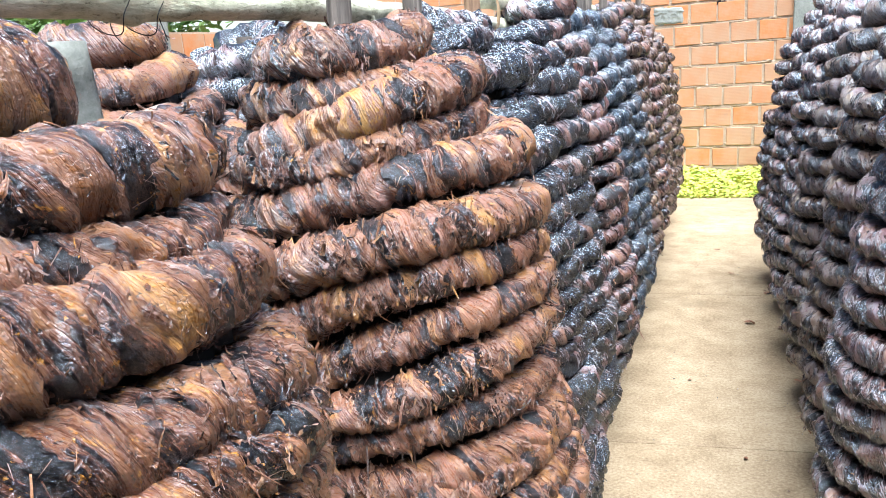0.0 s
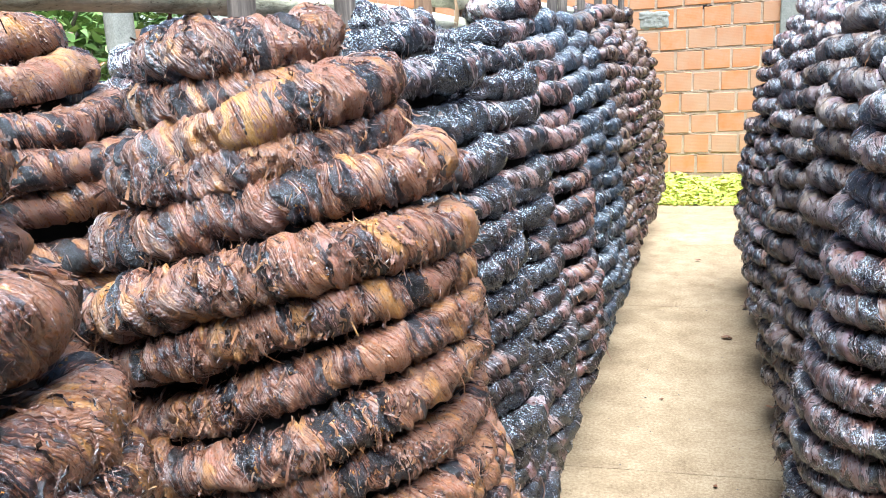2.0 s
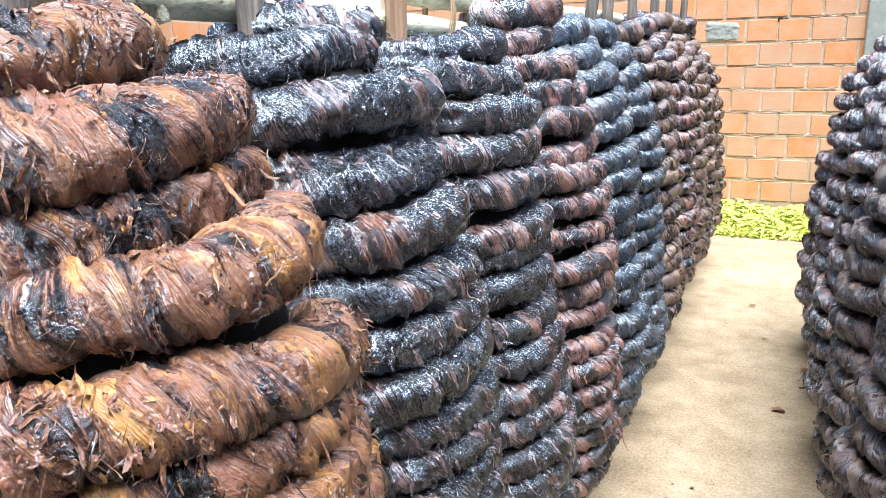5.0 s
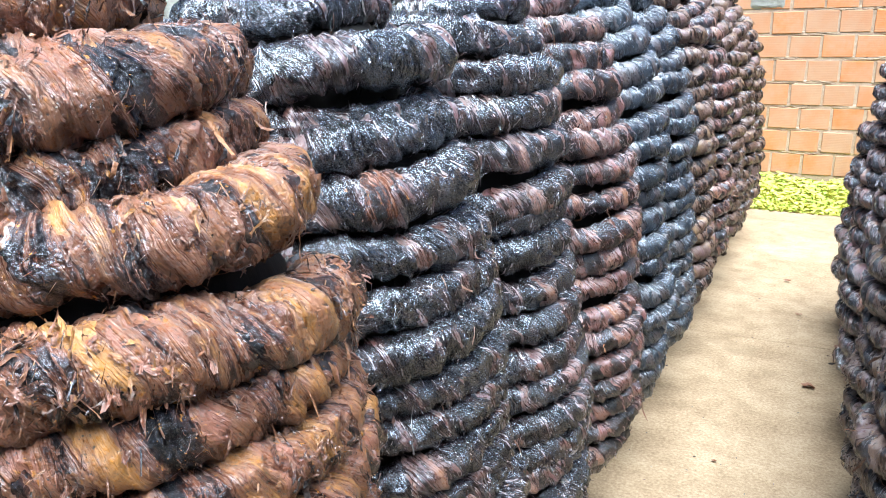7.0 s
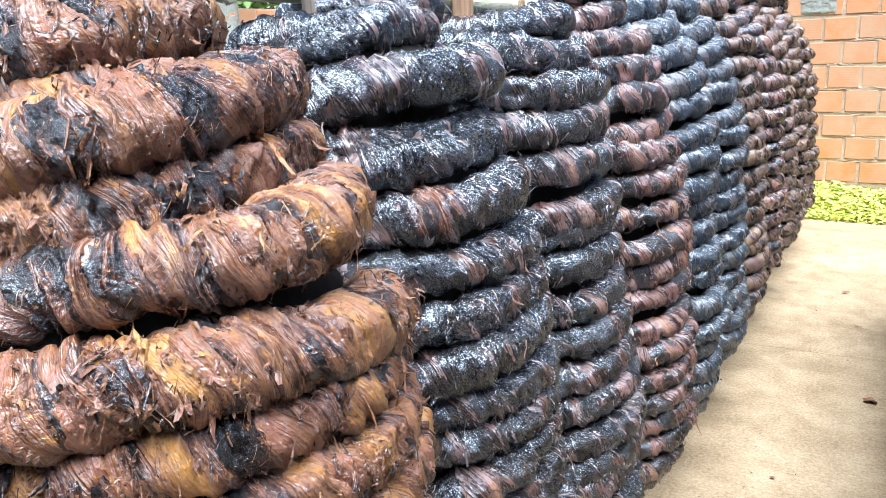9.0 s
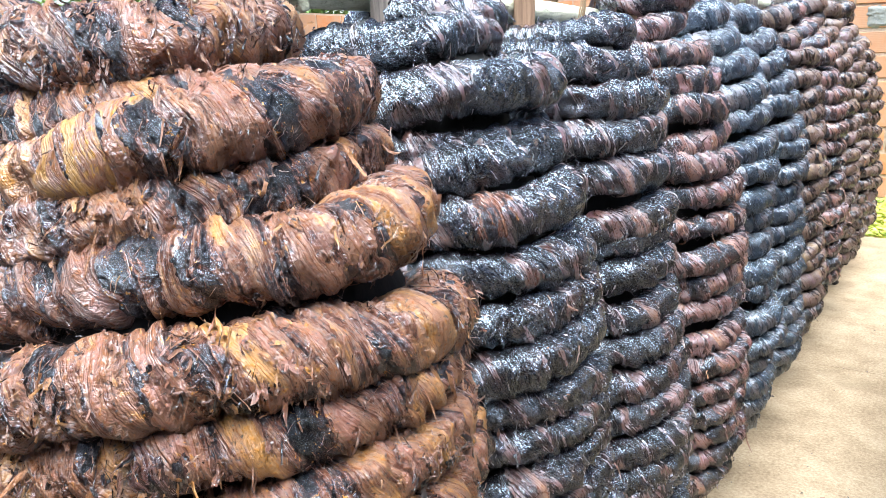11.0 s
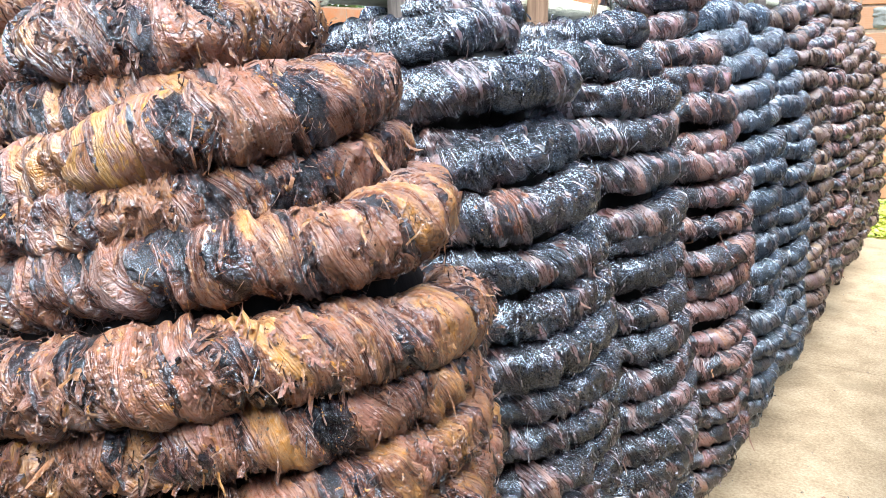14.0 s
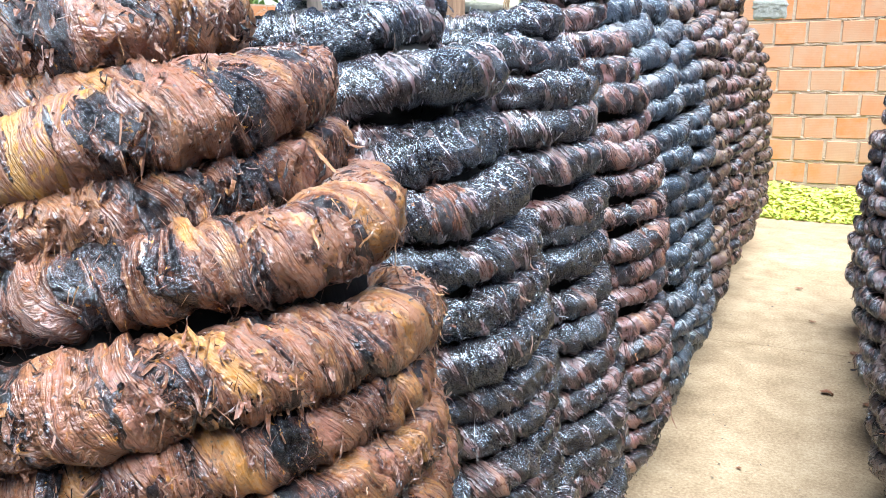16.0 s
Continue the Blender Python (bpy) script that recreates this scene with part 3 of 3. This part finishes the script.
SLIM_TURNS = [(0.467, 0.297, 0.193, -0.002, 0.002, 0.028), (0.526, 0.292, 0.192, -0.002, 0.001, 0.027), (0.578, 0.283, 0.190, -0.002, 0.0, 0.027), (0.634, 0.276, 0.191, -0.002, 0.0, 0.028), (0.692, 0.268, 0.191, 0.0, 0.0, 0.028),
              (0.750, 0.259, 0.191, 0.0, 0.0, 0.028), (0.812, 0.248, 0.188, 0.0, 0.0, 0.029), (0.856, 0.236, 0.180, 0.0, 0.0, 0.017), (0.895, 0.248, 0.190, -0.002, -0.005, 0.030), (0.963, 0.233, 0.189, -0.003, -0.006, 0.030), (1.028, 0.219, 0.190, 0.0, 0.0, 0.030),
              (1.083, 0.208, 0.185, 0.0, 0.002, 0.029), (1.136, 0.190, 0.160, -0.004, -0.006, 0.029), (1.185, 0.120, 0.120, 0.0, 0.0, 0.026)]
roll(-0.57, -0.79, 11, LEAF_BROWN, SHRED_BROWN, BROWN_LABEL, LEFT, 1.08, 0.27, 0.0034, 34, 9000, 9000, 0.056, start=0.115, strips=260, top_at=(0.0, -0.05), stick=(-0.03, -0.09), square=2.2, rings=NEAR_TURNS)
roll(-0.515, -0.19, 12, LEAF_BROWN, SHRED_BROWN, BROWN_LABEL, LEFT, 1.0, 0.26, 0.0027, 42, 13000, 12000, 0.058, strips=380, wraps=((-1.0, 1.097, 0.075, LEAF_GOLD, "broad golden brown leaf"), (-0.75, 0.92, 0.05, LEAF_MIX, "")),
     radii=(0.16, 0.25, 0.30, 0.312, 0.295, 0.268, 0.246, 0.216, 0.172, 0.138, 0.09), square=2.0, top_at=(0.0, -0.02), stick=(-0.015, 0.02), rings=TALL_TURNS)
roll(-0.545, 0.19, 13, LEAF_BLACK, SHRED_DARK, BLACK_LABEL, LEFT, 1.07, 0.205, 0.0030, 30, 4000, 12000, 0.048, strips=160, wraps=((-0.5, 0.975, 0.05, LEAF_BROWN, "reddish brown leaf"),), top_at=(0.02, 0.05), stick=(-0.01, -0.03), rings=BLACK_TURNS)
roll(-0.555, 0.56, 14, LEAF_BLACK, SHRED_DARK, BLACK_LABEL, LEFT, 1.05, 0.19, 0.0038, 26, 3500, 9000, 0.058, top_at=(0.03, 0.05), strips=140, stick_mat=STICK_TAN, stick=(-0.01, -0.015), rings=SLIM_TURNS)
roll(-0.54, 0.93, 15, LEAF_MIX, SHRED_BROWN, MIX_LABEL, LEFT, 1.0, 0.19, 0.0048, 22, 3500, 7000, 0.054, top=1.25, drop=-0.045, top_r=0.10, top_at=(0.03, 0.04), strips=150, stick_mat=STICK_TAN, stick=(0.0, 0.02))
roll(-0.545, 1.31, 16, LEAF_SKY_BLUE, SHRED_DARK, BLACK_LABEL, LEFT, 1.0, 0.19, 0.006, 18, 2000, 5500, 0.059, top=1.26, drop=-0.045, stick_top=1.38)
roll(-0.545, 1.69, 17, LEAF_SKY_BLUE, SHRED_DARK, BLACK_LABEL, LEFT, 1.0, 0.19, 0.007, 16, 1800, 4500, 0.060, top=1.265, drop=-0.045, stick=(0.02, 0.03), stick_top=1.4)
for i, (y, m, s, l) in enumerate([(2.08, LEAF_GREY, SHRED_BROWN, GREY_LABEL), (2.48, LEAF_MIX, SHRED_BROWN, MIX_LABEL), (2.9, LEAF_GREY, SHRED_BROWN, GREY_LABEL),
                                  (3.3, LEAF_GREY, SHRED_BROWN, GREY_LABEL), (3.7, LEAF_GREY, SHRED_BROWN, GREY_LABEL)]):
    roll(-0.545, y, 20 + i, m, s, l, LEFT, 1.0, 0.2, 0.009, 14, 2200, 4500, 0.061, strips=120, top=1.27 + 0.01 * i, drop=-0.05, stick=(0.01 * i - 0.02, 0.02 * (-1) ** i), stick_top=1.39 + 0.02 * i)
for i, (y, m, s, l) in enumerate([(0.36, LEAF_MIX, SHRED_DARK, MIX_LABEL), (0.80, LEAF_GREY, SHRED_BROWN, GREY_LABEL), (1.22, LEAF_GREY, SHRED_DARK, GREY_LABEL), (1.65, LEAF_MIX, SHRED_DARK, MIX_LABEL),
                                  (2.08, LEAF_MIX, SHRED_DARK, MIX_LABEL), (2.5, LEAF_MIX, SHRED_BROWN, MIX_LABEL)]):
    roll(0.46 - 0.012 * max(0, i - 1), y, 40 + i, m, s, l, RIGHT, 1.03, 0.21, (0.0055, 0.006, 0.009)[min(i, 2)], 20 if i < 2 else 15, 4000 - 400 * i, 5000 - 500 * i, 0.063, strips=300 if i < 2 else 140, start=0.165, back=0.0, drop=0.02 - 0.012 * i,
         top=1.175 + 0.012 * i, face=-3 * math.pi / 4, stick=(0.01 * i - 0.02, 0.03 - 0.012 * i))
for i, (y, m, s, l) in enumerate([(-0.52, LEAF_GREY, SHRED_BROWN, GREY_LABEL), (-0.15, LEAF_BROWN, SHRED_BROWN, BROWN_LABEL), (0.23, LEAF_BLACK, SHRED_DARK, BLACK_LABEL), (0.75, LEAF_MIX, SHRED_DARK, MIX_LABEL),
                                  (1.2, LEAF_MIX, SHRED_DARK, MIX_LABEL), (1.7, LEAF_MIX, SHRED_DARK, MIX_LABEL)]):
    roll(-0.97, y, 60 + i, m, s, l, BACK, 0.92, 0.19, 0.008 if i < 3 else 0.016, 16 if i < 3 else 9, 3000, 4500, 0.06, top=1.205, drop=-0.02, strips=120 if i < 3 else 0, stick_top=1.225, stick_mat=STICK_DARK)

# ---- rack of logs and posts ----
log = pole("rack_log", (-0.60, -1.6, 1.197), (-0.604, 0.97, 1.220), 0.0195, 0.0215, BARK_PALE, seed=5, rings=130, around=22, knots=14, rise=0.031)
tagged(log, "pale peeled log with knots laid along the rack behind the sticks", "log")
knot = pole("branch_stub", (-0.59, 0.045, 1.232), (-0.587, 0.05, 1.212), 0.010, 0.006, BARK_PALE, log, "broken branch stub", seed=2, rings=6, around=10)
log = pole("rack_log", (-0.615, 0.70, 1.285), (-0.60, 4.2, 1.33), 0.021, 0.019, BARK_PALE, seed=6, rings=110, around=16, knots=10)
tagged(log, "pale peeled log lashed with cord along the rack", "log")
cord = new("lashing_cord", bpy.data.curves.new("lashing_cord", "CURVE"))
cord.data.dimensions, cord.data.bevel_depth = "3D", 0.0016
for q in range(4):
    sp = cord.data.splines.new("POLY")
    sp.points.add(24)
    for i, p in enumerate(sp.points):
        f = 2 * math.pi * i / 24
        p.co = (-0.61 + 0.031 * math.cos(f), 0.80 + 0.006 * q + 0.004 * math.sin(f * 2 + q), 1.255 + 0.060 * math.sin(f), 1)
cord.data.materials.append(CORD)
tagged(cord, "dry brown cord lashing two rack logs together", "cord")
post = pole("rack_post", (-0.66, -0.54, 0.0), (-0.66, -0.54, 1.200), 0.021, 0.020, CEMENT_MAT, seed=8, rings=30, around=20, square=True)
tagged(post, "rough pale grey post under the rack log", "post")

# ---- brick pieces of the end wall ----
bm = bmesh.new()
box(bm, -0.095, 0.095, -0.002, 0.03, 0.008, 0.149, 0.003)
brick_mesh = bpy.data.meshes.new("brick")
bm.to_mesh(brick_mesh)
bm.free()
brick_mesh.materials.append(BRICK_MAT)
SHIFTS = (0.08, -0.02, 0.03, -0.045, 0.042, -0.085, 0.0, -0.092, -0.03, 0.09)
rng = random.Random(3)
far = bmesh.new()
for row in range(16):
    z = 0.118 + (row - 0) * COURSE
    joint = SHIFTS[row % 10]
    for col in range(-15, 28):
        x = joint + (col + 0.5) * LENGTH
        tilt = rng.uniform(-1.0, 1.0)
        if -1.2 < x < 1.2 and row < 10:
            b = new("brick", brick_mesh)
            b.parent = wall
            b.matrix_local = pose(x + rng.uniform(-0.003, 0.003), rng.uniform(-0.003, 0.002), z + rng.uniform(-0.003, 0.003), 0, tilt, 0) @ Matrix.Diagonal((rng.uniform(0.955, 1.01), 1, rng.uniform(0.96, 1.01), 1))
        else:
            box(far, x - 0.095, x + 0.095, -0.002, 0.03, z + 0.008, z + 0.149)
tagged(part("bricks", far, BRICK_MAT, wall), kind="stuff")


# ---- details of the end wall ----
pillar = bmesh.new()
box(pillar, 0.44, 0.66, -0.035, 0.10, -0.05, 2.6, 0.006)
tagged(part("pillar", pillar, CEMENT_MAT, wall), "pale grey cement pillar cast into the brick wall")


def lump(x0, x1, z0, z1, depth, seed, mat, name, label):
    """A trowelled patch of cement with a ragged outline."""
    nx, nz = 26, 18
    V = []
    for i in range(nx):
        for j in range(nz):
            u, v = i / (nx - 1), j / (nz - 1)
            edge = min(1.0, 6 * min(u, 1 - u, v, 1 - v))
            wob = 0.012 * noise.noise((u * 5, v * 5, seed)) + 0.006 * noise.noise((u * 14, v * 14, seed))
            y = -depth * edge * (0.8 + 0.9 * abs(noise.noise((u * 4 + 2, v * 9, seed))) + 0.4 * noise.noise((u * 16, v * 16, seed))) + 0.006
            V.append((x0 + (x1 - x0) * u + wob, y, z0 + (z1 - z0) * v + wob * 0.7))
    ob = mesh_object(name, V, grid_faces(nx, nz)[:, ::-1].copy(), mat, wall, label)
    return ob


lump(-0.58, -0.32, 1.24, 1.39, 0.016, 3, CEMENT_MAT, "cement_patch", "smeared grey cement filling")
# no recess is cut here: the hole's inner shade is a near-black patch
lump(-0.11, -0.02, 1.365, 1.395, 0.004, 9, SHADE_AND_WIRE_BLACK, "hole_shade_patch", "near-black patch painted as the shade in a chipped joint")
for i, (x, z, wd) in enumerate([(-0.9, 0.60, 0.5), (-0.35, 0.595, 0.25), (0.22, 0.755, 0.3), (-0.2, 1.235, 0.35), (0.25, 1.08, 0.2), (-0.05, 0.30, 0.25), (0.3, 0.44, 0.22), (-0.4, 0.92, 0.2), (-0.3, 1.08, 0.4), (0.05, 0.92, 0.3), (-0.45, 0.76, 0.5), (0.0, 0.60, 0.4), (-0.35, 0.44, 0.35), (-0.3, 0.28, 0.3), (0.1, 1.24, 0.3), (0.0, 1.40, 0.4)]):
    lump(x, x + wd, z - 0.014, z + 0.016, 0.006, 20 + i, MORTAR_MAT, "mortar_smear", "")

# ---- side wall far behind the racks ----
side = empty("wall_side", (-3.0, 0, 0), "low wall of orange clay bricks behind the racks", "wall", kind="structure")
bm = bmesh.new()
box(bm, -0.11, -0.006, 2.35, 5.2, -0.05, 1.40)
part("mortar_bed", bm, MORTAR_MAT, side)
bm = bmesh.new()
for row in range(9):
    for col in range(14):
        y = 2.46 + col * LENGTH + 0.1 * (row % 2)
        if y < 5.1:
            box(bm, -0.03, 0.0, y - 0.095, y + 0.095, -0.04 + row * COURSE + 0.008, -0.04 + row * COURSE + 0.149)
tagged(part("bricks", bm, BRICK_MAT, side), kind="stuff")
column = pole("yard_column", (-2.95, 2.28, -0.05), (-2.95, 2.28, 2.5), 0.06, 0.06, CEMENT_MAT, seed=4, rings=12, around=16, square=True)
tagged(column, "pale cement column at the end of the brick wall", "column")

# ---- unseen dark walls added behind the far rack and the walk to block light ----
for name, x0, x1, y0, y1 in (("light_block_rack", 1.15, 1.30, -1.9, 5.2), ("light_block_back", -3.11, 1.30, -2.05, -1.9)):
    closing = empty(name, (0, 0, 0), "added unseen dark wall that blocks low sky light and bounce", "wall", kind="structure")
    bm = bmesh.new()
    box(bm, x0, x1, y0, y1, -0.05, 1.7, 0.006)
    part("block_body", bm, STICK_DARK, closing)

# ---- heap of cut leaves at the foot of the wall ----
def leaf_cloud(n, place, rng, long, wide):
    """n folded leaf blades; place(i) gives a point, a heading and a pitch."""
    V, F = [], []
    for i in range(n):
        p, yaw, tip = place(i)
        ln, wd = rng.uniform(*long), rng.uniform(*wide)
        m = Matrix.Translation(p) @ Euler((tip, rng.uniform(-0.7, 0.7), yaw)).to_matrix().to_4x4()
        k = len(V)
        bendy = rng.uniform(-0.25, 0.35)
        for f, w in ((0, 0.12), (0.3, 0.9), (0.65, 1.0), (1.0, 0.08)):
            zz = bendy * ln * math.sin(f * math.pi)
            for sx in (-1, 0, 1):
                V.append(m @ Vector((sx * wd * w * 0.5, (f - 0.5) * ln, zz + abs(sx) * wd * 0.12)))
        for r in range(3):
            for c in range(2):
                a = k + r * 3 + c
                F.append((a, a + 1, a + 4, a + 3))
    return [tuple(v) for v in V], F


rng = random.Random(8)


def heap_place(i):
    x, y = rng.uniform(-1.6, 1.6), 4.50 + 0.66 * rng.random()
    top = 0.125 * min(1, max(0.05, (y - 4.47) / 0.35)) * (0.8 + 0.4 * noise.noise((x * 3, y * 3, 1)))
    return (x, y, max(0.008, top * rng.uniform(0.75, 1.05))), rng.uniform(0, 6.28), rng.uniform(-0.4, 0.4)


V, F = leaf_cloud(9000, heap_place, rng, (0.025, 0.065), (0.008, 0.026))
heap = mesh_object("leaf_heap", V, F, CUT_LEAF)
tagged(heap, "heap of fresh yellow-green cut leaves at the wall's foot", "leaf heap", kind="stuff")
bank = mesh_object("packed_leaf", [(-1.7 + 3.4 * i / 40, 4.50 + 0.69 * j / 8, (0.085 * min(1, j / 5) * (0.85 + 0.3 * noise.noise((i * 0.3, j * 0.3, 2))) - 0.01)) for i in range(41) for j in range(9)],
                   grid_faces(41, 9)[:, ::-1].copy(), CUT_LEAF, heap, "packed leaves underneath")

# ---- tree behind the side wall ----
tree = empty("tree", (-4.7, 3.3, -0.05), "leafy green garden tree behind the yard", "tree")
pole("trunk", (0, 0, 0), (0.08, 0.05, 1.3), 0.10, 0.06, STICK_GREY, tree, seed=31, rings=16)
limbs = []
rt = random.Random(5)
for i in range(9):
    q, up = i * 0.72, rt.uniform(0.5, 1.2)
    end = (0.1 + 1.0 * math.cos(q), 1.0 * math.sin(q), 1.1 + up)
    limbs.append(end)
    pole("limb", (0.06, 0.04, rt.uniform(0.7, 1.25)), end, 0.035, 0.01, STICK_GREY, tree, seed=40 + i, rings=8, around=8, bend=0.06)


def crown_place(i):
    e = limbs[i % 9]
    f = rt.uniform(0.35, 1.15)
    p = Vector((e[0] * f, e[1] * f, 0.9 + (e[2] - 0.9) * f)) + Vector((rt.gauss(0, 0.24), rt.gauss(0, 0.24), rt.gauss(-0.1, 0.28)))
    return p, rt.uniform(0, 6.28), rt.uniform(-0.9, 0.6)


V, F = leaf_cloud(6500, crown_place, rt, (0.07, 0.15), (0.03, 0.06))
tagged(mesh_object("crown", V, F, TREE_LEAF, tree), kind="stuff")

# ---- litter on the floor ----
def dry_leaf(x, y, size, seed):
    rn = random.Random(seed)
    V = []
    for i in range(7):
        for j in range(5):
            u, v = i / 6 - 0.5, j / 4 - 0.5
            w = (1 - (2 * u) ** 2) ** 0.5 * 0.5 + 0.08
            V.append((u * size * (1 + 0.3 * noise.noise((v * 5, seed, 1))), v * size * w * (1 + 0.7 * noise.noise((u * 4, seed, 2))) + 0.25 * size * u * u, 0.004 + size * (0.10 * abs(v) + 0.22 * noise.noise((u * 3, v * 3, seed)) + 0.13)))
    ob = mesh_object("dry_leaf", V, grid_faces(7, 5), SHRED_BROWN)
    ob.matrix_world = pose(x, y, 0.0, rn.uniform(-8, 8), rn.uniform(-8, 8), rn.uniform(0, 360))
    return tagged(ob, "curled dark dry leaf scrap lying on the concrete", "leaf", "leaf scraps on the floor")


for i, (x, y, sz) in enumerate([(0.086, 1.938, 0.042), (-0.05, 3.05, 0.03), (0.02, 2.62, 0.025), (0.17, 2.33, 0.03), (0.20, 1.9, 0.03), (-0.12, 1.35, 0.016), (0.05, 0.86, 0.018)]):
    dry_leaf(x, y, sz, 70 + i)


def crumb_place(i):
    return (rng.uniform(-0.35, 0.3), rng.uniform(0.2, 4.4), 0.003), rng.uniform(0, 6.28), rng.uniform(-0.1, 0.1)


V, F = leaf_cloud(170, crumb_place, rng, (0.004, 0.013), (0.001, 0.004))
tagged(mesh_object("leaf_crumbs", V, F, SHRED_DARK), "tiny dark tobacco crumbs scattered over the floor", "litter", kind="stuff")

# ---- wire round the rack log ----
wire = new("wire", bpy.data.curves.new("wire", "CURVE"))
wire.data.dimensions, wire.data.bevel_depth = "3D", 0.0006
for y0, turns_n, tail in ((-0.545, 1.6, 0.03), (-0.50, 1.3, 0.05)):
    sp = wire.data.splines.new("POLY")
    sp.points.add(40)
    for i, p in enumerate(sp.points):
        f = i / 40
        q = f * turns_n * 2 * math.pi + 0.6
        r = 0.0235 + 0.004 * math.sin(q * 1.7)
        out = max(0.0, f - 0.8) * 5 * tail
        p.co = (-0.60 + r * math.cos(q) + out * 0.6, y0 + 0.03 * f + 0.006 * math.sin(3 * q), 1.229 + r * math.sin(q) - out, 1)
wire.data.materials.append(SHADE_AND_WIRE_BLACK)
tagged(wire, "thin dark wire wound loosely round the log", "wire")
